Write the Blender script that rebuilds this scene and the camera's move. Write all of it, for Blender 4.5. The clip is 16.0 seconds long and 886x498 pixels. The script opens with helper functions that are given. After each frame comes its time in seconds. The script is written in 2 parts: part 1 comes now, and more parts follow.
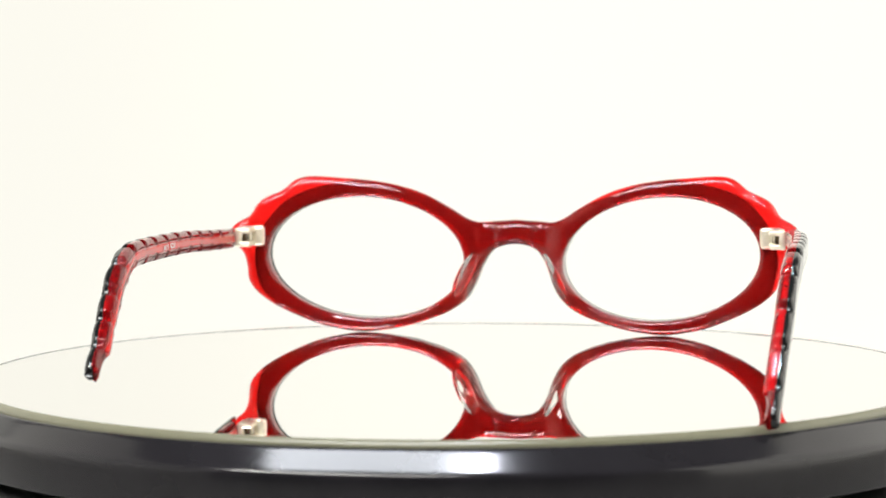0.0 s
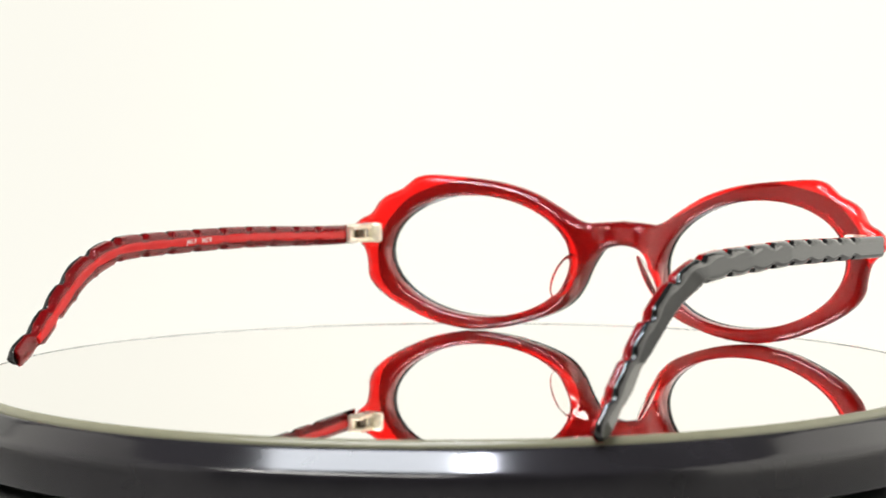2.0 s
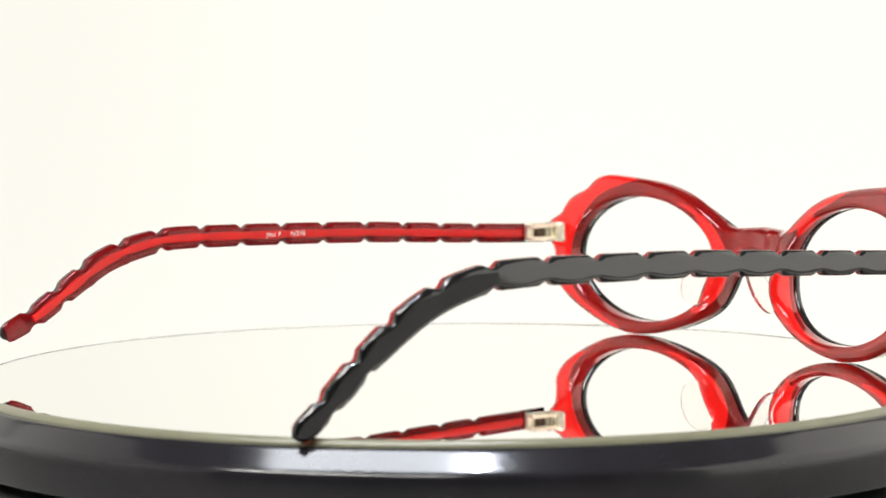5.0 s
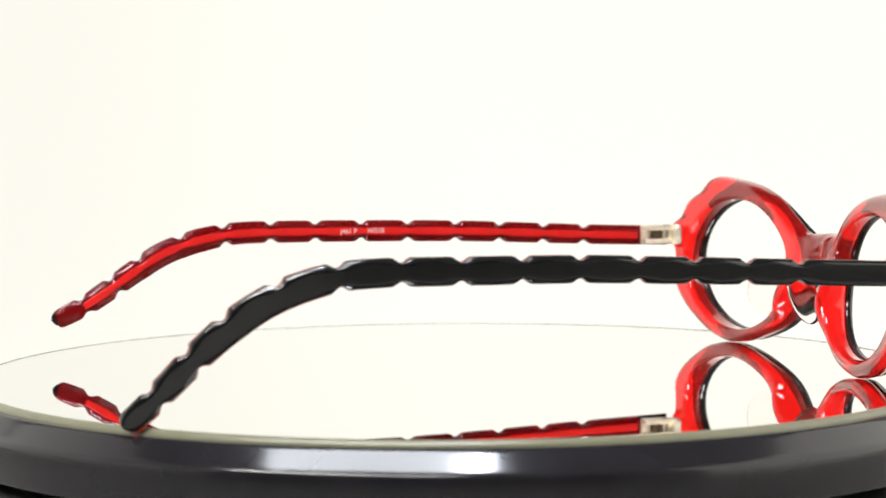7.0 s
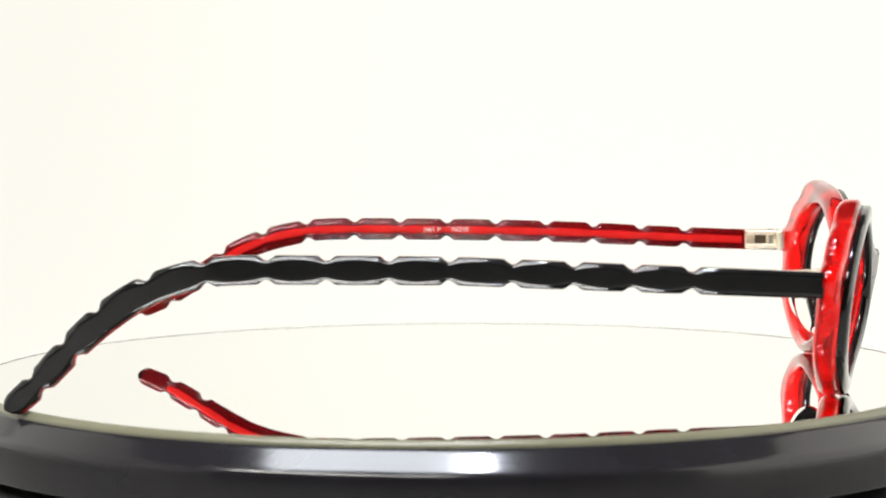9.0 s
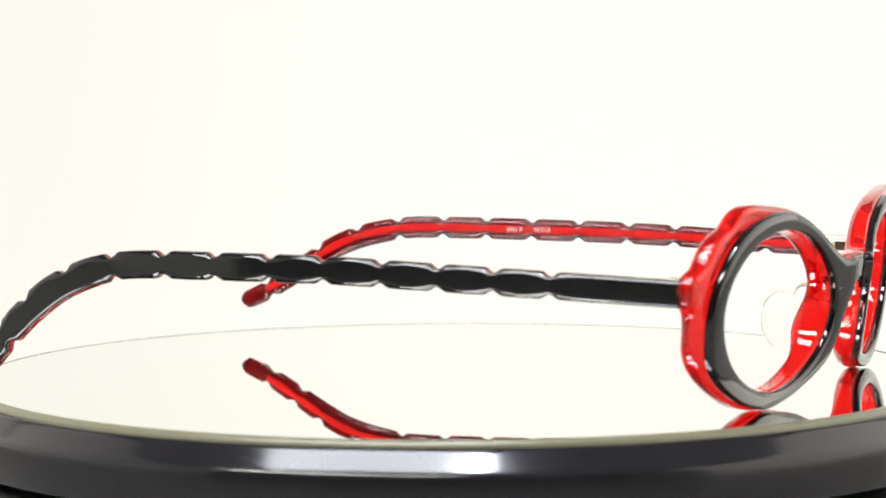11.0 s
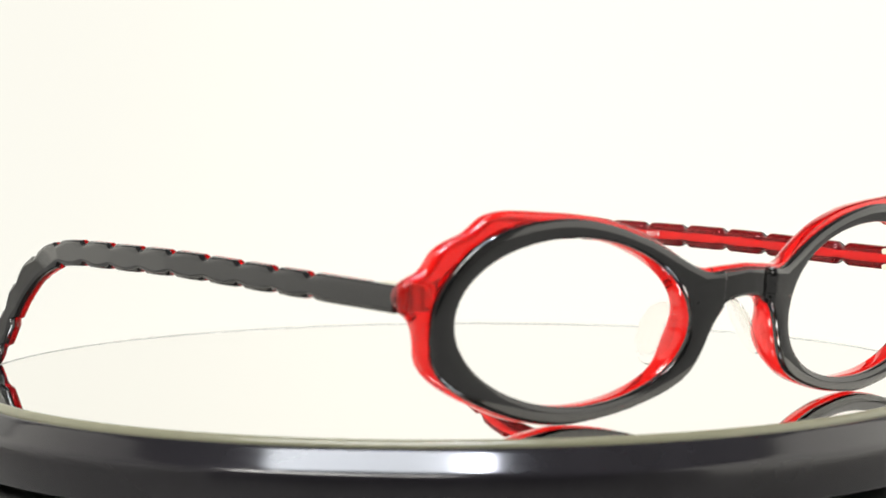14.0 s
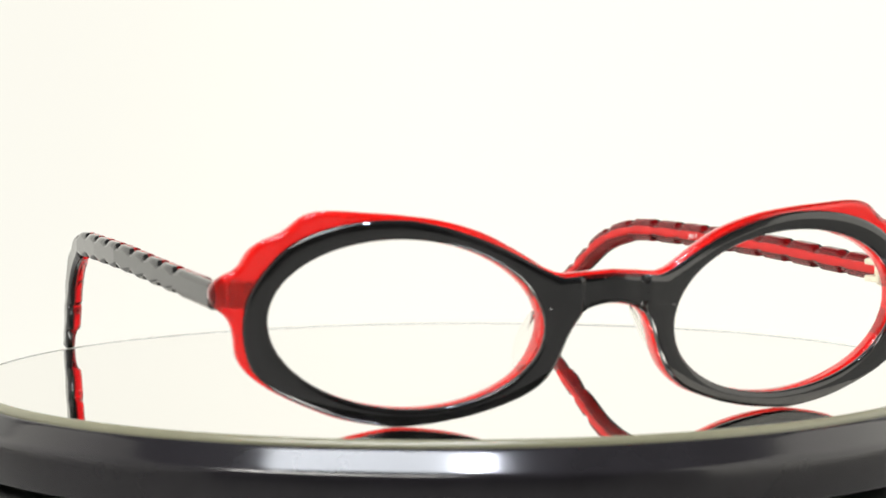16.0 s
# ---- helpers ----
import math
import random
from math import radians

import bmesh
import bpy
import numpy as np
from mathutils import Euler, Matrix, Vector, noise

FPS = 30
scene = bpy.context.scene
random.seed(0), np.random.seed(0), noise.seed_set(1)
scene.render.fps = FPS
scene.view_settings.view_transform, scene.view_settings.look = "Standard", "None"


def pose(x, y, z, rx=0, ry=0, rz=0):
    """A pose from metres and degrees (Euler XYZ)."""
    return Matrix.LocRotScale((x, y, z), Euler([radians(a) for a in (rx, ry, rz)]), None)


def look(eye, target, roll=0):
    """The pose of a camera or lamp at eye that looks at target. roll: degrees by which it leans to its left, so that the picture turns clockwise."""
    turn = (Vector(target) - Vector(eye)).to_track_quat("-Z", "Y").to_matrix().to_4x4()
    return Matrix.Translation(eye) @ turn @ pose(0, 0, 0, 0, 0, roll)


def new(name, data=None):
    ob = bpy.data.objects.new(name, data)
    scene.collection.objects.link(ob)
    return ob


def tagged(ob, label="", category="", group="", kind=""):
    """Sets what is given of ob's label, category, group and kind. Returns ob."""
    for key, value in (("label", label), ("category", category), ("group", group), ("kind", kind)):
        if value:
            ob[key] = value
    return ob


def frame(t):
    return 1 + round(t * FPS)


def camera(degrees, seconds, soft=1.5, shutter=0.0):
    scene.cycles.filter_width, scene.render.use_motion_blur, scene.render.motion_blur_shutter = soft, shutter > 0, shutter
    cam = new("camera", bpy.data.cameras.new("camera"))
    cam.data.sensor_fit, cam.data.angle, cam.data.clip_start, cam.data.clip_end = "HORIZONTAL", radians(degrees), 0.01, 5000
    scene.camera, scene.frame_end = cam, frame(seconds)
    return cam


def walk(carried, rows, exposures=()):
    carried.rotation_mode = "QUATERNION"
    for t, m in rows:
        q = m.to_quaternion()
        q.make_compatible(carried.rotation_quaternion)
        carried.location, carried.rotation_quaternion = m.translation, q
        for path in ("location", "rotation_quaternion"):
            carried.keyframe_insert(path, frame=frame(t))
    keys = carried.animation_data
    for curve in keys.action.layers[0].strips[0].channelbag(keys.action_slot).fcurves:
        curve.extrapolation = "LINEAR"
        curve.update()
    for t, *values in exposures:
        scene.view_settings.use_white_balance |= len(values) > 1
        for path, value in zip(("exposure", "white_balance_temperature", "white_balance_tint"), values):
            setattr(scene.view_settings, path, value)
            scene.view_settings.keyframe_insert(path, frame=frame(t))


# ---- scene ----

MM = 0.001
TOP = 0.060                      # height of the mirror's face above the table

# ---- camera: it stands still before the turntable ----
cam = camera(21.86, 16.0, soft=1.5)
cam.data.dof.use_dof, cam.data.dof.focus_distance, cam.data.dof.aperture_fstop = True, 0.458, 32.0
EYE = pose(0, -0.4635, TOP + 0.0552, 90 - 3.773, 0, 0.312) @ pose(0, 0, 0, 0, 0, -0.316)
walk(cam, [(0, EYE), (16, EYE)])

# turn of the platter about its axis: seconds, degrees
TURN = [(0.0, 173.18), (0.5, 168.3), (1.0, 163.6), (1.5, 159.0), (2.0, 154.4), (3.0, 145.15), (4.0, 135.65),
        (6.5, 111.85), (7.5, 102.35), (8.5, 92.75), (9.0, 88.05), (11.5, 64.85), (12.5, 55.45), (13.5, 45.95),
        (14.0, 41.15), (14.7, 34.4), (15.5, 26.8), (16.0, 22.2)]

# ---- light ----
world = bpy.data.worlds.new("world")
scene.world = world
world.use_nodes = True
world.node_tree.nodes["Background"].inputs[0].default_value = (0.9, 0.95, 1.0, 1)
world.node_tree.nodes["Background"].inputs[1].default_value = 0.05


def area(name, at, sx, sy, power, color):
    lamp = bpy.data.lights.new(name, "AREA")
    lamp.shape, lamp.size, lamp.size_y, lamp.energy, lamp.color = "RECTANGLE", sx, sy, power, color
    ob = new(name, lamp)
    ob.matrix_world = at
    return ob


area("softbox_light", pose(-0.175, -0.172, 0.82, 0, 0, -13), 0.41, 0.15, 4.1, (0.90, 0.94, 1.0))
area("strip_light", look((-0.29, -0.47, 0.80), (-0.08, -0.10, TOP)), 0.66, 0.12, 7.6, (1.0, 0.97, 0.93))
area("spot_light", look((0.036, -0.225, 0.76), (0, -0.1, TOP)), 0.03, 0.03, 2.4, (0.84, 0.88, 1.0))


# ---- materials ----
def node(tree, kind, **values):
    n = tree.nodes.new(kind)
    for key, value in values.items():
        n.inputs[key].default_value = value
    return n


def material(name, color, rough=0.4, metal=0.0, grain=0.0, grain_scale=200.0, bump=0.0, bump_scale=600.0, smudge=0.0, smudge_scale=40.0, **more):
    """A Principled surface with colour grain, roughness smudges and fine relief in metres of the thing's own space."""
    m = bpy.data.materials.new(name)
    m.use_nodes = True
    t = m.node_tree
    p = t.nodes["Principled BSDF"]
    p.inputs["Base Color"].default_value = (*color, 1)
    p.inputs["Roughness"].default_value = rough
    p.inputs["Metallic"].default_value = metal
    for key, value in more.items():
        p.inputs[key.replace("_", " ")].default_value = value
    at = t.nodes.new("ShaderNodeTexCoord").outputs["Object"]
    if grain:
        n = node(t, "ShaderNodeTexNoise", Scale=grain_scale, Detail=4.0)
        t.links.new(at, n.inputs["Vector"])
        r = t.nodes.new("ShaderNodeValToRGB")
        r.color_ramp.elements[0].position, r.color_ramp.elements[1].position = 0.3, 0.7
        r.color_ramp.elements[0].color = (*[c * (1 - grain) for c in color], 1)
        r.color_ramp.elements[1].color = (*[min(1, c * (1 + grain)) for c in color], 1)
        t.links.new(n.outputs["Fac"], r.inputs["Fac"])
        t.links.new(r.outputs["Color"], p.inputs["Base Color"])
    if smudge:
        n = node(t, "ShaderNodeTexNoise", Scale=smudge_scale, Detail=5.0)
        t.links.new(at, n.inputs["Vector"])
        r = t.nodes.new("ShaderNodeMapRange")
        for i, v in enumerate((0.35, 0.7, rough, rough + smudge)):
            r.inputs[i + 1].default_value = v
        t.links.new(n.outputs["Fac"], r.inputs["Value"])
        t.links.new(r.outputs["Result"], p.inputs["Roughness"])
    if bump:
        n = node(t, "ShaderNodeTexNoise", Scale=bump_scale, Detail=3.0)
        t.links.new(at, n.inputs["Vector"])
        b = node(t, "ShaderNodeBump", Strength=bump, Distance=0.0002)
        t.links.new(n.outputs["Fac"], b.inputs["Height"])
        t.links.new(b.outputs["Normal"], p.inputs["Normal"])
    return m


RED = material("red_acetate", (0.93, 0.016, 0.013), 0.05, grain=0.06, grain_scale=160, Transmission_Weight=0.84, IOR=1.10, Coat_Weight=1.0, Coat_Roughness=0.012, Coat_IOR=1.5)
WINE = material("clear_red_acetate", (0.80, 0.012, 0.016), 0.02, grain=0.06, grain_scale=160, Transmission_Weight=0.87, IOR=1.36)
# opaque red that puts the inner face's bright middle into colour
STRIP = material("bright_middle_red", (0.52, 0.014, 0.012), 0.12, grain=0.08, grain_scale=220, smudge=0.05, IOR=1.3)
BLACK = material("black_acetate", (0.008, 0.008, 0.008), 0.03, grain=0.3, grain_scale=300, bump=0.02, bump_scale=240, smudge=0.03, IOR=1.62)
CLEAR = material("clear_acetate", (0.99, 0.97, 0.95), 0.012, smudge=0.01, Transmission_Weight=1.0, IOR=1.12)
METAL = material("hinge_metal", (0.93, 0.86, 0.70), 0.4, 1.0, grain=0.1, grain_scale=900, smudge=0.15, smudge_scale=500)
SCREW = material("screw_metal", (0.45, 0.43, 0.38), 0.35, 1.0, smudge=0.1, smudge_scale=900)
SLOT = material("dark_slot", (0.09, 0.055, 0.025), 0.6, grain=0.2)
PRINT = material("white_print", (0.60, 0.54, 0.52), 0.5, grain=0.1, grain_scale=2000)
MIRROR = material("mirror", (0.945, 0.935, 0.91), 0.004, 1.0)
GLASS_EDGE = material("ground_glass_edge", (0.17, 0.165, 0.105), 0.3, grain=0.06, grain_scale=300, IOR=1.5)
RIM = material("dark_lacquer", (0.014, 0.013, 0.015), 0.11, 0.0, grain=0.15, grain_scale=90, bump=0.02, bump_scale=120, smudge=0.05, smudge_scale=30, IOR=1.45)
LINE = material("grey_edge", (0.34, 0.34, 0.32), 0.5, grain=0.2, grain_scale=300)
BASE = material("black_plastic", (0.012, 0.012, 0.012), 0.42, grain=0.2, grain_scale=500, bump=0.1, bump_scale=2500)
WALL_LIGHT = material("white_fabric", (0.80, 0.79, 0.76), 0.9, grain=0.04, grain_scale=12, bump=0.1, bump_scale=900)
WALL_DARK = material("grey_cloth", (0.10, 0.10, 0.105), 0.9, grain=0.15, grain_scale=9, bump=0.1, bump_scale=900)
WALL_BLACK = material("black_cloth", (0.02, 0.02, 0.021), 0.9, grain=0.2, grain_scale=9, bump=0.1, bump_scale=900)
TABLE = material("grey_table", (0.28, 0.275, 0.26), 0.5, grain=0.1, grain_scale=20)

# white paper behind the turntable: its light is put in as emission, weaker leftwards
BACK = bpy.data.materials.new("emissive_backdrop")
BACK.use_nodes = True
bt = BACK.node_tree
bp = bt.nodes["Principled BSDF"]
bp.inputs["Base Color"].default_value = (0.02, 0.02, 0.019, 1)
bp.inputs["Roughness"].default_value = 0.9
bn = node(bt, "ShaderNodeTexNoise", Scale=2.2, Detail=2.0)
bs = bt.nodes.new("ShaderNodeSeparateXYZ")
bt.links.new(bt.nodes.new("ShaderNodeTexCoord").outputs["Object"], bs.inputs[0])
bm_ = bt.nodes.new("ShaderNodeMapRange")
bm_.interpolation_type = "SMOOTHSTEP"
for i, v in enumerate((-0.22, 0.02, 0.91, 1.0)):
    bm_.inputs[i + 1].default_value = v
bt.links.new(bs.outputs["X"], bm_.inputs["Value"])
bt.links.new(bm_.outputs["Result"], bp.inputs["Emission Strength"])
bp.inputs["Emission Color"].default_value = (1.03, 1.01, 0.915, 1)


# unseen side walls, added: their emission lights the set and shows in reflections
GLOW_WALL = material("glowing_wall", (0.7, 0.69, 0.66), 0.9, grain=0.05, grain_scale=10, bump=0.1, bump_scale=900)
GLOW_WALL.node_tree.nodes["Principled BSDF"].inputs["Emission Color"].default_value = (1.0, 0.97, 0.88, 1)
GLOW_WALL.node_tree.nodes["Principled BSDF"].inputs["Emission Strength"].default_value = 1.5
# west copy: glow painted dim at the front, stronger towards the back
GLOW_WALL_GRADED = GLOW_WALL.copy()
GLOW_WALL_GRADED.name = "graded_glow_wall"
tt = GLOW_WALL_GRADED.node_tree
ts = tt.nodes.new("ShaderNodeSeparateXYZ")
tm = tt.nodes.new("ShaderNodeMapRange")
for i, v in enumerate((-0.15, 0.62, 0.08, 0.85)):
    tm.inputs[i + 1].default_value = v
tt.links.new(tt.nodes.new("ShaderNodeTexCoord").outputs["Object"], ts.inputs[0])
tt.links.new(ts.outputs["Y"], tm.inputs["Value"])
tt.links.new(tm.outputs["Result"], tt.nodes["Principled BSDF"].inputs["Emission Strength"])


# ---- mesh helpers ----
def link_mesh(name, verts, faces, mat, parent=None, label="", smooth=True, angle=None):
    me = bpy.data.meshes.new(name)
    me.from_pydata([tuple(v) for v in verts], [], faces)
    me.materials.append(mat)
    bm = bmesh.new()
    bm.from_mesh(me)
    bmesh.ops.remove_doubles(bm, verts=bm.verts, dist=2e-6)
    bmesh.ops.recalc_face_normals(bm, faces=bm.faces)
    for f in bm.faces:
        f.smooth = smooth
    if angle:
        for e in bm.edges:
            if len(e.link_faces) == 2 and e.calc_face_angle(0) > radians(angle):
                e.smooth = False
    bm.to_mesh(me)
    bm.free()
    ob = new(name, me)
    ob.parent = parent
    if label:
        ob["label"] = label
    return ob


def part(name, bm, mat, parent, label=""):
    me = bpy.data.meshes.new(name)
    bm.to_mesh(me)
    bm.free()
    me.materials.append(mat)
    ob = new(name, me)
    ob.parent = parent
    if label:
        ob["label"] = label
    return ob


def spline(points, n, closed=False):
    """n points evenly along a Catmull-Rom curve."""
    p = [np.array(q, float) for q in points]
    m = len(p)
    out = []
    for i in range(m if closed else m - 1):
        if closed:
            a, b, c, d = p[i - 1], p[i], p[(i + 1) % m], p[(i + 2) % m]
        else:
            b, c = p[i], p[i + 1]
            a = p[i - 1] if i else 2 * b - c
            d = p[i + 2] if i + 2 < m else 2 * c - b
        for k in range(16):
            s = k / 16
            out.append(0.5 * (2 * b + (c - a) * s + (2 * a - 5 * b + 4 * c - d) * s * s + (3 * b - a - 3 * c + d) * s ** 3))
    out.append(p[0] if closed else p[-1])
    out = np.array(out)
    length = np.concatenate([[0], np.cumsum(np.linalg.norm(np.diff(out, axis=0), axis=1))])
    at = np.linspace(0, length[-1], n + 1 if closed else n)
    res = np.stack([np.interp(at, length, out[:, k]) for k in range(out.shape[1])], 1)
    return res[:-1] if closed else res


def lathe(profile, n=192):
    """Verts and faces of a profile (r, z) turned about the z axis; the profile is closed to the axis where r is 0."""
    verts, faces = [], []
    for i in range(n):
        a = 2 * math.pi * i / n
        verts += [(r * math.cos(a), r * math.sin(a), z) for r, z in profile]
    m = len(profile)
    for i in range(n):
        j = (i + 1) % n
        for k in range(m - 1):
            faces.append((i * m + k, j * m + k, j * m + k + 1, i * m + k + 1))
    return verts, faces


def box_bm(sx, sy, sz, bevel, segments=2, at=(0, 0, 0)):
    bm = bmesh.new()
    bmesh.ops.create_cube(bm, size=1)
    bmesh.ops.scale(bm, vec=(sx, sy, sz), verts=bm.verts)
    if bevel:
        bmesh.ops.bevel(bm, geom=list(bm.edges), offset=bevel, segments=segments, affect="EDGES", profile=0.5)
    bmesh.ops.translate(bm, vec=at, verts=bm.verts)
    for f in bm.faces:
        f.smooth = False
    return bm


# ---- the place ----
def sweep_surface(name, half, path, mat, thick=0.004):
    """A sheet of width 2 * half along a path of (y, z), with thickness."""
    verts, faces = [], []
    p = np.array(path, float)
    d = np.gradient(p, axis=0)
    nrm = np.stack([-d[:, 1], d[:, 0]], 1) / np.linalg.norm(d, axis=1)[:, None]
    q = p - nrm * thick
    n = len(p)
    for x in (-half, half):
        verts += [(x, y, z) for y, z in p] + [(x, y, z) for y, z in q]
    for i in range(n - 1):
        faces += [(i, i + 1, 2 * n + i + 1, 2 * n + i), (n + i, 3 * n + i, 3 * n + i + 1, n + i + 1),
                  (i, n + i, n + i + 1, i + 1), (2 * n + i, 2 * n + i + 1, 3 * n + i + 1, 3 * n + i)]
    faces += [(0, 2 * n, 3 * n, n), (n - 1, 2 * n - 1, 4 * n - 1, 3 * n - 1)]
    return link_mesh(name, verts, faces, mat, angle=50)


def slab(name, x0, x1, y0, y1, z0, z1, mat, label, category):
    bm = box_bm(x1 - x0, y1 - y0, z1 - z0, 0.002, 1, ((x0 + x1) / 2, (y0 + y1) / 2, (z0 + z1) / 2))
    return tagged(part(name, bm, mat, None), label, category, kind="structure")


def place():
    path = [(0.42, 0.0)] + [(0.52 + 0.16 * math.sin(a), 0.16 - 0.16 * math.cos(a)) for a in np.linspace(0, math.pi / 2, 14)] + [(0.68, 0.3), (0.68, 0.45), (0.68, 0.6)]
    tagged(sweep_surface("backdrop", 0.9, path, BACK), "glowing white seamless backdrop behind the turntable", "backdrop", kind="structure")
    slab("floor", -0.92, 0.92, -1.5, 0.7, -0.03, -0.006, TABLE, "plain grey table top under the turntable", "table top")
    # added glowing walls out of view on both sides
    for name, x, cloth in (("wall_west", -0.92, GLOW_WALL_GRADED), ("wall_east", 0.92, GLOW_WALL)):
        slab(name, x - 0.0125, x + 0.0125, -0.75, 0.7, -0.006, 1.1, cloth, "unseen glowing side wall added for light and reflections", "wall")
    # unseen walls added round the set, toned to shape reflections in the spectacles
    for name, x, cloth, tone in (("wall_southwest", -0.92, WALL_DARK, "dark grey"), ("wall_southeast", 0.92, WALL_LIGHT, "white fabric")):
        slab(name, x - 0.0125, x + 0.0125, -1.5, -0.752, -0.006, 1.1, cloth, f"plain {tone} side wall", "wall")
    slab("wall_south", -0.93, 0.93, -1.53, -1.503, -0.006, 1.1, WALL_BLACK, "unseen black cloth wall added for dark reflections", "wall")
    # added out of view: keeps reflections along upper edges dark
    slab("wall_north", -0.90, 0.90, 0.682, 0.70, 0.604, 1.1, WALL_DARK, "unseen dark grey wall added above the backdrop for dark reflections", "wall")
    slab("ceiling", -0.93, 0.93, -1.53, 0.7, 1.104, 1.13, WALL_DARK, "plain grey ceiling", "ceiling")


place()


# ---- turntable ----
def turntable():
    base = tagged(new("turntable"), "round display turntable with a mirror top and glossy dark rim", "turntable")
    base.location = (0, 0, 0)
    v, f = lathe([(0, -0.006), (0.098, -0.006), (0.1022, -0.004), (0.1030, 0.0), (0.1030, 0.040), (0.1024, 0.0455), (0.100, 0.0462), (0, 0.0462)], 160)
    link_mesh("base", v, f, BASE, base, "matt black plastic base", angle=40)
    rim = [(0.0975, -0.0019), (0.0976, -0.0014), (0.0978, -0.00115), (0.0982, -0.00105), (0.0985, -0.00115), (0.0987, -0.0013)]
    rim += [(0.0987 + 0.0031 * k / 6, -0.0013 - 0.0031 * k / 6) for k in range(1, 7)] + [(0.1021, -0.00475), (0.10232, -0.0051), (0.1024, -0.0056)]
    v, f = lathe([(0, TOP - 0.0035), (0.0950, TOP - 0.0035), (0.0972, TOP - 0.0032)] + [(r, TOP + z) for r, z in rim]
                 + [(0.1024, TOP - 0.0085), (0.1024, TOP - 0.0118), (0.1021, TOP - 0.0123), (0.1005, TOP - 0.0126), (0, TOP - 0.0126)], 256)
    platter = link_mesh("platter", v, f, RIM, base, "glossy dark lacquered rim", angle=35)
    v, f = lathe([(0, TOP - 0.0028), (0.0960, TOP - 0.0028), (0.0961, TOP), (0, TOP)], 256)
    mirror = link_mesh("mirror", v, f, MIRROR, platter, "round mirror", smooth=False)
    v, f = lathe([(0.09622, TOP - 0.0006), (0.09622, TOP + 0.00012), (0.0964, TOP + 0.0001), (0.0972, TOP - 0.0005), (0.0974, TOP - 0.0011), (0.0973, TOP - 0.0030), (0.02, TOP - 0.0030)], 256)
    link_mesh("glass_edge", v, f, GLASS_EDGE, platter, "pale ground glass edge", angle=35)
    v, f = lathe([(0.09610, TOP - 0.0005), (0.09610, TOP + 0.00011), (0.09621, TOP + 0.00011)], 256)
    link_mesh("edge_line", v, f, LINE, platter, "thin dark line round the mirror", angle=35)
    return platter


platter = turntable()

# ---- spectacles: all in millimetres from the platter's axis, on the mirror ----
OUTER = [(0, 26.3), (5.8, 25.9), (8.7, 25.7), (11.6, 26.7), (15.0, 28.9), (21.5, 32.5), (28.3, 34.7), (35.0, 35.8), (41.7, 36.4), (48.2, 36.8),
         (51.6, 36.2), (53.5, 34.8), (55.2, 33.4), (58.5, 32.0), (60.8, 30.3), (62.5, 27.5), (65.3, 26.0), (67.0, 23.9), (66.3, 21.2),
         (63.8, 19.0), (62.8, 15.6), (62.4, 12.5), (60.5, 9.7), (57.0, 7.0), (51.8, 4.3), (45.6, 1.8), (39.5, 0.5), (34.9, 0.1),
         (28.0, 0.8), (21.8, 2.3), (15.5, 4.6), (11.6, 7.4), (9.3, 11.0), (7.4, 15.9), (5.2, 19.1), (2.5, 20.2), (0, 20.5)]
FACE = [(0, 25.7), (5.8, 25.3), (8.7, 25.1), (11.8, 26.3), (17.8, 29.6), (22.7, 31.8), (29.5, 34.0), (37.1, 35.2), (46.4, 34.4),
        (53.7, 31.7), (58.1, 27.6), (60.8, 23.4), (61.7, 20.0), (61.7, 15.8), (60.6, 11.2), (58.7, 8.7), (55.6, 6.4), (51.4, 4.3), (45.4, 2.0), (39.5, 0.7), (34.9, 0.3),
        (28.0, 1.0), (21.8, 2.3), (15.6, 4.6), (11.7, 7.3), (9.5, 10.8), (7.6, 15.7), (5.3, 19.2), (2.5, 20.4), (0, 20.7)]
LENS = (34.85, 17.6, 23.05, 14.2, 5.0)     # centre, half axes, tilt
FRONT_AT = pose(-4.6 * MM, -76.85 * MM, 0, 0, 0, -3.5)


def bend(u, v, w):
    """Front sheet: u across, v up, w backwards from its middle, to metres."""
    return Vector((u * MM, (0.0016 * u * u - 3.8 * math.exp(-(u / 14) ** 2) - 0.119 * (v - 17.5) + w) * MM, v * MM))


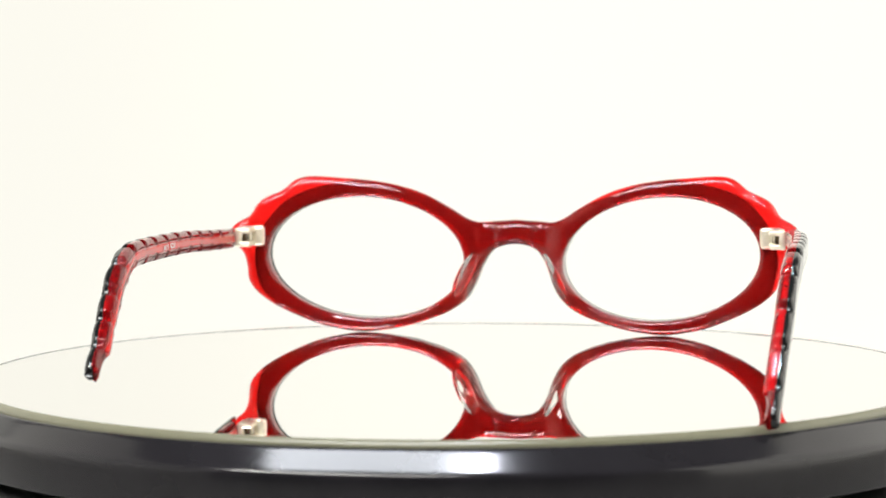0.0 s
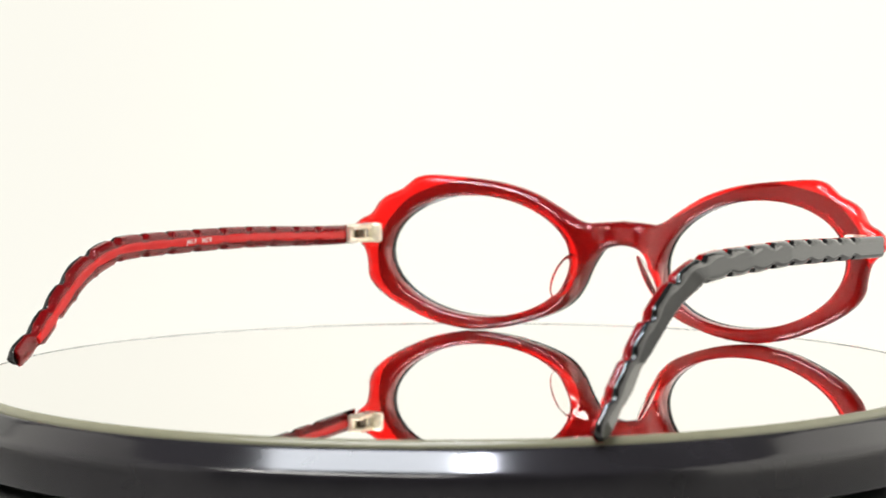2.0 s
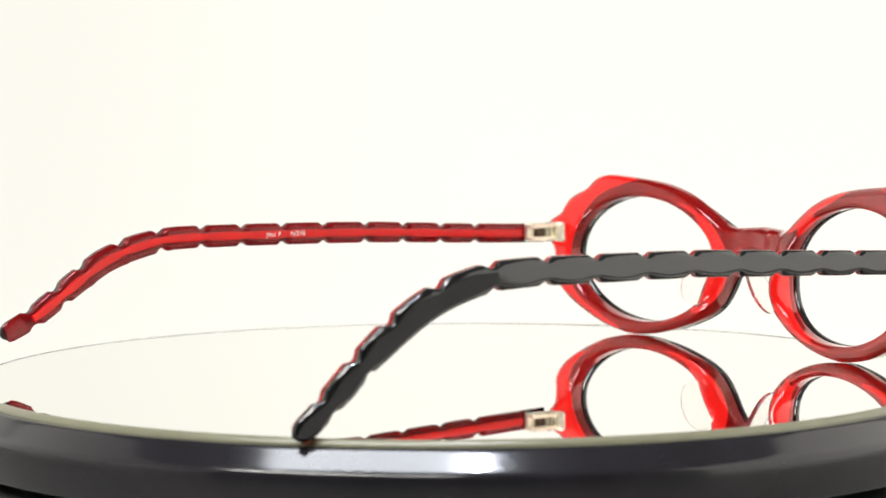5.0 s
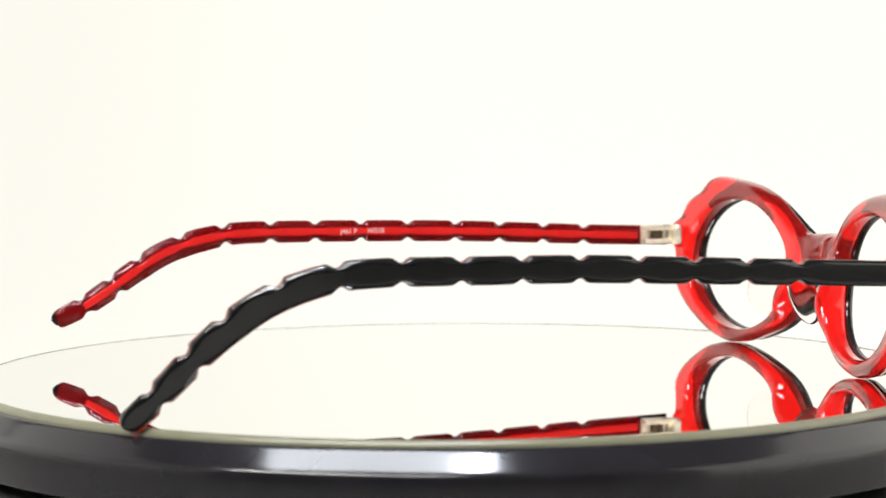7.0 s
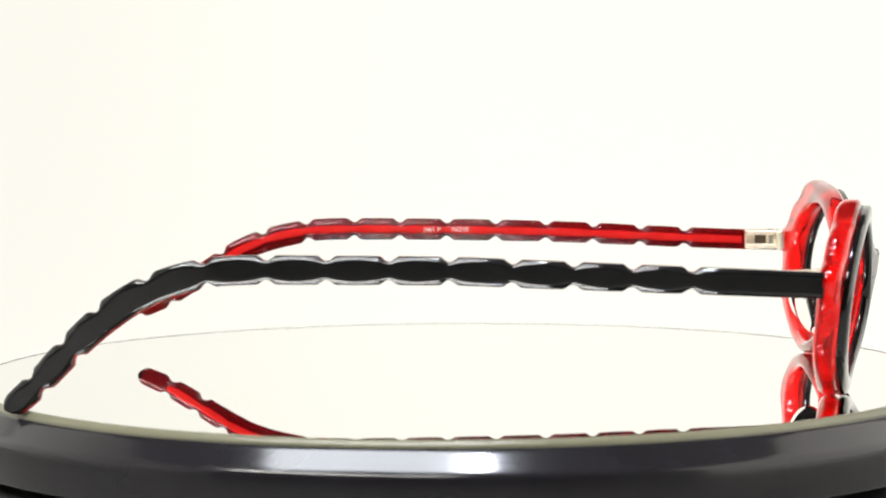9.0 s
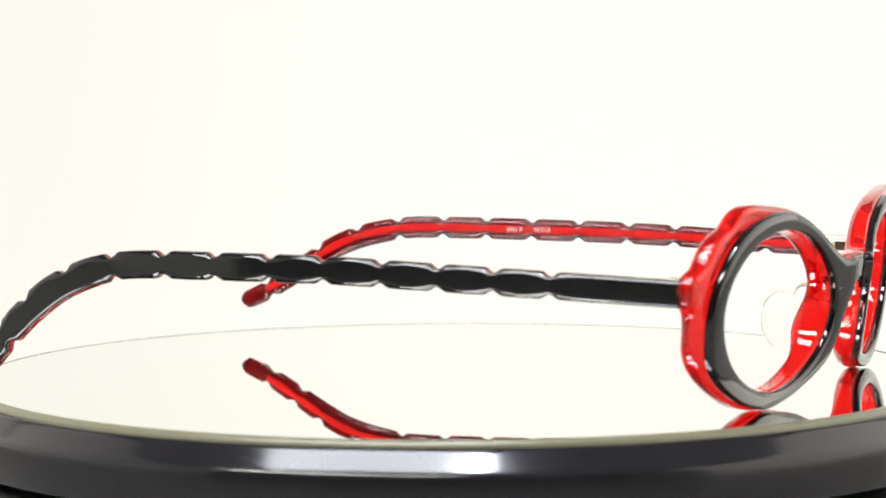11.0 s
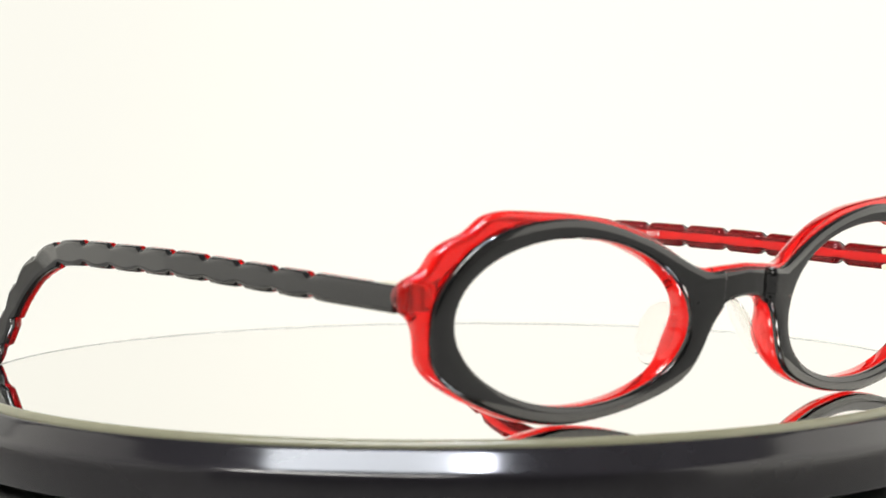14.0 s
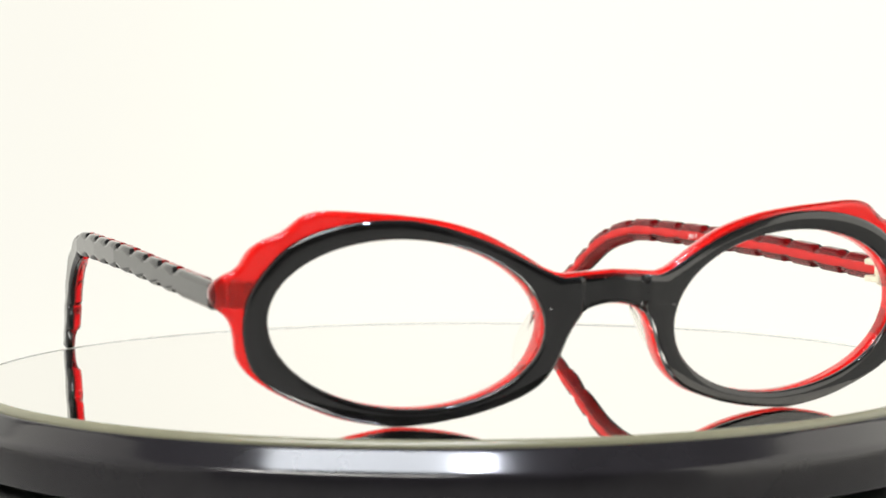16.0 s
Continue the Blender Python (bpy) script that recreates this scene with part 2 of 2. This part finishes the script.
def sheet(outline, w0, w1, r_out, r_rear, r_in, grow, name, mat, parent, label, saddle=0.0, crown=0.0, nose=0.0):
    """The two-eyed front as one layer between depths w0 < w1, with rounded edges and a symmetric bridge."""
    cu, cv, ra, rb, tilt = LENS
    ra, rb, tilt = ra + grow, rb + grow, radians(tilt)
    out = spline(outline, 420)
    fine = np.hanning(11)[1:-1] / np.hanning(11).sum()
    out[4:-4] = np.stack([np.convolve(out[:, k], fine, mode="valid") for k in (0, 1)], 1)
    tang = np.gradient(out, axis=0)
    tang[0], tang[-1] = (1, 0), (-1, 0)
    nrm = np.stack([tang[:, 1], -tang[:, 0]], 1) / np.linalg.norm(tang, axis=1)[:, None]   # to the inside
    soft = np.stack([np.convolve(np.pad(nrm[:, k], 5, mode="edge"), np.hanning(13)[1:-1] / np.hanning(13).sum(), mode="valid") for k in (0, 1)], 1)
    soft[:6], soft[-6:] = nrm[:6], nrm[-6:]
    nrm = soft / np.linalg.norm(soft, axis=1)[:, None]
    k = 7
    arcs = [(math.sin(a), math.cos(a)) for a in np.linspace(0, math.pi / 2, k)]

    def ellipse(a, off):
        c, s = math.cos(a - tilt), math.sin(a - tilt)
        t = 1 / math.hypot(c / (ra + off), s / (rb + off))
        return np.array((cu + t * math.cos(a), cv + t * math.sin(a)))

    def inset(i, d):
        return out[i] + nrm[i] * d

    seam = np.linspace(0, 1, 15)[1:-1]
    mids = [(k + 0.5) / 26 for k in range(26)]
    rows = []
    # outer wall from the rear face's edge over the wall to the front face's edge
    wall = [(r_rear * (1 - s), w1 - r_rear * (1 - c)) for s, c in arcs] + [(r_out * (1 - c), w0 + r_out * (1 - s)) for s, c in arcs]
    hole = [(r_in * (1 - s), w1 - r_in * (1 - c)) for s, c in arcs] + [(r_in * (1 - c), w0 + r_in * (1 - s)) for s, c in arcs]
    n = len(out)
    for i in range(n):
        a = math.atan2(out[i][1] - cv, out[i][0] - cu)
        ring = [(*inset(i, d), w) for d, w in wall]
        rows.append((a, ring, True))
    ends = [(inset(n - 1, r), inset(0, r)) for r in (r_rear, r_out)]
    for s in seam:
        rear_q, front_q = [lo * (1 - s) + hi * s for lo, hi in ends]
        rows.append((math.atan2(rear_q[1] - cv, rear_q[0] - cu), [(*rear_q, w1), (*front_q, w0)], False))
    verts, faces, loops = [], [], []
    for a, ring, full in rows:
        rear_o, front_o = np.array(ring[0][:2]), np.array(ring[-1][:2])
        rear_i, front_i = ellipse(a, r_in), ellipse(a, r_in)
        loop = []
        pts = list(ring) + [(*(front_o * (1 - m) + front_i * m), w0 - crown * (1 - (2 * m - 1) ** 2)) for m in mids]
        pts += [(*ellipse(a, d), w) for d, w in reversed(hole)]
        pts += [(*(rear_i * (1 - m) + rear_o * m), w1) for m in mids]
        for u, v, w in pts:
            if saddle and w < (w0 + w1) / 2:
                x = min(1, max(0, (6.0 - abs(u)) / 0.6))
                w += saddle * x * x * (3 - 2 * x)
            if nose and w > (w0 + w1) / 2:
                lift = (2 * w - w0 - w1) / (w1 - w0)
                x = min(1, max(0, 5.0 - abs(u)))
                w += lift * (0.7 * x * x * (3 - 2 * x) - 0.5 * math.exp(-((u - 7.6) / 1.5) ** 2 - ((v - 24.0) / 4.0) ** 2)
                             + nose * math.exp(-((u - 10.5) / 4.5) ** 2 - ((v - 12.5) / 6.0) ** 2))
            loop.append(len(verts))
            verts.append((u, v, w))
        loops.append((loop, len(ring)))
    total = len(loops)
    for i in range(total):
        (a, na), (b, nb) = loops[i], loops[(i + 1) % total]
        if na == nb and na > 2:
            m = len(a)
            faces += [(a[j], a[(j + 1) % m], b[(j + 1) % m], b[j]) for j in range(m)]
        else:
            ta, tb = a[na - 1:] + [a[0]], b[nb - 1:] + [b[0]]
            faces += [(ta[j], ta[j + 1], tb[j + 1], tb[j]) for j in range(len(ta) - 1)]
    both = [bend(u, v, w) for u, v, w in verts] + [bend(-u, v, w) for u, v, w in verts]
    m = len(verts)
    faces = faces + [tuple(m + j for j in reversed(f)) for f in faces]
    ob = link_mesh(name, both, faces, mat, parent, label, angle=80)
    ob.matrix_basis = FRONT_AT
    return ob


def notch(s, centre, width, depth):
    d = abs(s - centre)
    return depth * (0.5 + 0.5 * math.cos(math.pi * d / width)) ** 0.8 if d < width else 0.0


def temple(parent, side, path, across, start_inner, high, notches, name):
    """One side arm: a black outer and a red inner layer along a path of (y, z), with scalloped edges.
    side: -1 or 1, the way out; across: (y, x) of its middle; notches: (y, top, bottom)."""
    n = 420
    p = spline(path, n)
    tang = np.gradient(p, axis=0)
    tang /= np.linalg.norm(tang, axis=1)[:, None]
    up = np.stack([-tang[:, 1], tang[:, 0]], 1)
    ay, ax = zip(*across)
    arm = np.concatenate([[0], np.cumsum(np.linalg.norm(np.diff(p, axis=0), axis=1))])
    cuts = [(arm[int(np.argmin(abs(p[:, 0] - y)))], t, b) for y, t, b in notches]
    end = arm[-1]

    def layer(kind, mat, x_in, x_out, bev_in, bev_out, first, label, half=0.0):
        """x_in, x_out: from the middle, outwards positive; half: half the height of a plain band."""
        verts, faces = [], []
        count = 0
        for i in range(n):
            s = arm[i]
            if p[i][0] < first or (bev_out < 0.3 and s > end - 1.0) or (half and s > cuts[-1][0] + 0.5):
                continue
            thin = 0.0 if half else 0.9 * min(1.0, max(0.0, (s - cuts[-1][0] + 1.0) / 3.0)) if bev_out < 0.3 else 0.0
            x = np.interp(p[i][0], ay, ax)
            round_end = min(1.0, (end - s) / 2.4)
            h = 0.5 * np.interp(s, [0, 25, 60, 105, 125, end - 4, end], high)
            h *= math.sqrt(max(0.0, 1 - (1 - round_end) ** 2)) if round_end < 1 else 1
            top = h - sum(notch(s, c, 1.75, t) for c, t, b in cuts)
            bot = h - sum(notch(s, c, 1.75, b) for c, t, b in cuts)
            top, bot = max(top, 0.05), max(bot, 0.05)
            if bev_out < 0.3:
                bot += 0.3 * min(1.0, max(0.0, (s - 104) / 8))
            if half:
                top = bot = half - 0.25 * sum(notch(s, c, 2.6, t) for c, t, b in cuts)
            gt = sum(notch(s, c, 4.6, t) for c, t, b in cuts) if bev_out > 0.3 else 0.0
            gb = sum(notch(s, c, 4.6, b) for c, t, b in cuts) if bev_out > 0.3 else 0.0
            bi = min(bev_in, top * 0.8, bot * 0.8)
            if bev_out < 0.3 and s > cuts[-1][0]:
                bi = 0.95 * min(top, bot)
            bt = min(max(top - (h - bev_out - 0.65 * gt), 0.25), top * 0.85)
            bb = min(max(bot - (h - bev_out - 0.65 * gb), 0.25), bot * 0.85)
            di, dt, db = min(bi * 0.75, 1.9 - thin), min(bt * 0.85, 1.0), min(bb * 0.85, 1.0)
            turn = [(0.7 * math.sin(q) + 0.3 * k / 4, 0.7 * math.cos(q) + 0.3 * (1 - k / 4)) for k, q in enumerate((0, 0.39, 0.785, 1.18, 1.57))]
            flank = [(0.0, 0.0), (0.10, 0.24), (0.32, 0.58), (0.62, 0.86), (1.0, 1.0)]
            prof = [(x_in + thin + di * a, top - bi + bi * c) for a, c in flank]
            prof += [(x_out - dt * (1 - a), top - bt * (1 - c)) for a, c in turn] + [(x_out, top - bt - 0.02 * (top - bt + bot - bb))]
            prof += [(x_out, -bot + bb + 0.02 * (top - bt + bot - bb))] + [(x_out - db * (1 - a), -bot + bb * (1 - c)) for a, c in reversed(turn)]
            prof += [(x_in + thin + di * a, -bot + bi - bi * c) for a, c in reversed(flank)]
            for dx, dv in prof:
                verts.append(((x + side * dx) * MM, (p[i][0] + up[i][0] * dv) * MM, (p[i][1] + up[i][1] * dv) * MM))
            count += 1
        m = 22
        for i in range(count - 1):
            for k in range(m):
                l = (k + 1) % m
                faces.append((i * m + k, i * m + l, (i + 1) * m + l, (i + 1) * m + k))
        faces.append(tuple(range(m)))
        faces.append(tuple((count - 1) * m + k for k in range(m)))
        return link_mesh(kind, verts, faces, mat, arm_ob, label, angle=70)

    arm_ob = layer_core(parent, name)
    layer("outer_layer", BLACK, 0.36, 1.75, 0.10, 0.85, -1e9, "glossy black scalloped outer layer")
    layer("inner_layer", WINE, -1.65, 0.40, 1.5, 0.12, start_inner, "clear dark red scalloped inner layer")
    # added strip: stands for light showing along the middle of the red layer
    layer("inner_strip", STRIP, -1.70, -0.9, 0.3, 0.12, start_inner + 1.0, "added red strip for the bright middle of the inner face", 0.92)
    return arm_ob


def layer_core(parent, name):
    ob = new(name)
    ob.parent = parent
    return ob


def hinge(parent, side, at, yaw):
    """A metal spring hinge on the inner corner of the front."""
    h = new("hinge")
    h.parent = parent
    h.matrix_basis = Matrix.Translation([c * MM for c in at]) @ pose(0, 0, 0, 0, 0, yaw)
    h["label"] = "pale silver metal hinge with a screw"
    bm = box_bm(1.4 * MM, 6.6 * MM, 4.4 * MM, 0.35 * MM, 2, (1.0 * side * MM, 0.4 * MM, 0))
    part("plate", bm, METAL, h)
    for z in (-1.55, 1.55):
        bm = box_bm(2.8 * MM, 7.0 * MM, 1.15 * MM, 0.35 * MM, 2, (-0.5 * side * MM, 0.2 * MM, z * MM))
        part("knuckle", bm, METAL, h)
    bm = box_bm(1.3 * MM, 2.2 * MM, 1.9 * MM, 0.3 * MM, 2, (-0.4 * side * MM, -2.2 * MM, 0))
    part("knuckle", bm, METAL, h)
    bm = box_bm(0.9 * MM, 2.4 * MM, 1.9 * MM, 0.1 * MM, 1, (-0.1 * side * MM, 0.3 * MM, 0))
    part("slot", bm, SLOT, h, "dark slot")
    bm = bmesh.new()
    bmesh.ops.create_cone(bm, cap_ends=True, segments=20, radius1=0.75 * MM, radius2=0.7 * MM, depth=4.6 * MM)
    bmesh.ops.translate(bm, vec=(-0.5 * side * MM, -2.0 * MM, 0), verts=bm.verts)
    part("screw", bm, SCREW, h, "small metal screw")
    bm = box_bm(2.6 * MM, 1.4 * MM, 4.6 * MM, 0.4 * MM, 2, (-0.2 * side * MM, -3.9 * MM, 0))
    part("plate", bm, METAL, h)
    bm = box_bm(3.4 * MM, 1.8 * MM, 4.8 * MM, 0.85 * MM, 4, (-2.2 * side * MM, -4.0 * MM, 0))
    part("plate", bm, METAL, h, "rounded mounting plate on the frame")


def nose_pad(parent, side):
    """A clear pad behind the rim beside the nose, reaching backwards."""
    verts, faces = [], []
    n, m = 20, 28
    for i in range(n + 1):
        f = math.pi * i / n
        for j in range(m):
            g = 2 * math.pi * j / m
            x, y, z = 0.9 * math.sin(f) * math.cos(g), 3.9 * math.sin(f) * math.sin(g), 5.9 * math.cos(f)
            verts.append(Vector((x * MM, y * MM, z * MM)))
    for i in range(n):
        for j in range(m):
            k = (j + 1) % m
            faces.append((i * m + j, i * m + k, (i + 1) * m + k, (i + 1) * m + j))
    ob = link_mesh("nose_pad", verts, faces, CLEAR, parent, "clear pinkish plastic nose pad")
    ob.matrix_basis = FRONT_AT @ pose(side * 10.7 * MM, 5.9 * MM, 13.8 * MM, 0, side * -26, side * -17)
    return ob


def spectacles():
    g = tagged(new("spectacles"), "black and red acetate spectacles with scalloped arms, open on the mirror", "glasses")
    sheet(OUTER, -1.65, 2.5, 1.1, 1.9, 1.1, 0.0, "back_layer", RED, g, "clear red acetate back of the front frame", nose=2.6)
    sheet(FACE, -3.2, -1.58, 0.8, 0.3, 0.6, 0.03, "face_layer", BLACK, g, "glossy black face of the front frame", saddle=1.5, crown=0.12)
    nose_pad(g, -1)
    nose_pad(g, 1)
    cuts = [(-43, .95, .95), (-32.9, .95, .95), (-22.5, .95, .95), (-12.1, .95, .95), (-1.3, .95, .95), (9.2, .95, .95), (19.9, .95, .95), (30.4, .95, .95), (41.4, 1.0, 1.0),
            (51.0, 1.1, 0), (59.6, 1.1, 0), (65.8, 1.0, 1.0), (72.0, .9, .9)]
    temple(g, -1, [(-65.3, 22.77), (-45, 23.6), (-16, 24.8), (-1.6, 25.35), (19, 25.5), (34, 25.5), (41.5, 24.9), (48, 23.3), (54.2, 20.6), (60.2, 16.5), (66.0, 11.3), (70.8, 6.4), (75.0, 2.5), (77.9, 0.4)],
           [(-66, -69.0), (-30, -69.0), (0, -68.8), (20, -67.9), (41, -66.6), (60, -64.5), (77, -61.6)], -57.5, (4.6, 4.7, 4.9, 5.1, 5.4, 4.4, 3.8), cuts, "side_arm")
    cuts = [(-50, .95, .95), (-40, .95, .95), (-29.4, .95, .95), (-18.5, .95, .95), (-7.3, .95, .95), (3.8, .95, .95), (14.6, .95, .95), (25, .95, .95), (36, 1.0, 1.0),
            (45.4, 1.1, 0), (54.3, 1.1, 0), (60.8, 1.0, 1.0), (67.3, .9, .9)]
    printed = temple(g, 1, [(-71.3, 22.4), (-50, 23.2), (-20, 24.6), (6, 25.2), (22, 25.4), (31, 25.4), (37, 24.9), (43.5, 23.6), (50, 21.3), (56, 17.8), (62, 13.9), (67, 10.8), (72.0, 8.4), (74.6, 7.4)],
           [(-72, 61.0), (-30, 60.9), (0, 60.3), (20, 59.5), (36, 58.5), (60, 56.2), (75, 54.4)], -64.2, (4.5, 4.6, 4.8, 4.9, 4.9, 4.0, 3.6), cuts, "side_arm")
    hinge(g, -1, (-65.8, -61.0, 22.9), 0)
    hinge(g, 1, (57.8, -67.4, 22.9), 0)
    # the printed code on the inner side of one arm
    for words, y, x in (("J461 P", 9.2, 58.08), ("N/218", 2.8, 58.34)):
        cu = bpy.data.curves.new("lettering", "FONT")
        cu.body, cu.size, cu.extrude = words, 1.5 * MM, 0.00001
        tmp = bpy.data.objects.new("lettering", cu)
        me = tmp.to_mesh().copy()
        tmp.to_mesh_clear()
        me.name = "lettering"
        me.materials.clear()
        me.materials.append(PRINT)
        ob = new("lettering", me)
        ob.parent = printed
        ob["label"] = "small white printed code"
        ob.matrix_basis = Matrix.Translation((x * MM, y * MM, 24.75 * MM)) @ Matrix(((0, 0, -1, 0), (-1, 0, 0, 0), (0, 1, 0, 0), (0, 0, 0, 1)))
    return g


glasses = spectacles()


def motions():
    walk(platter, [(t, pose(0, 0, 0, 0, 0, a)) for t, a in TURN])
    walk(glasses, [(t, pose(0, 0, TOP, 0, 0, a)) for t, a in TURN])


motions()
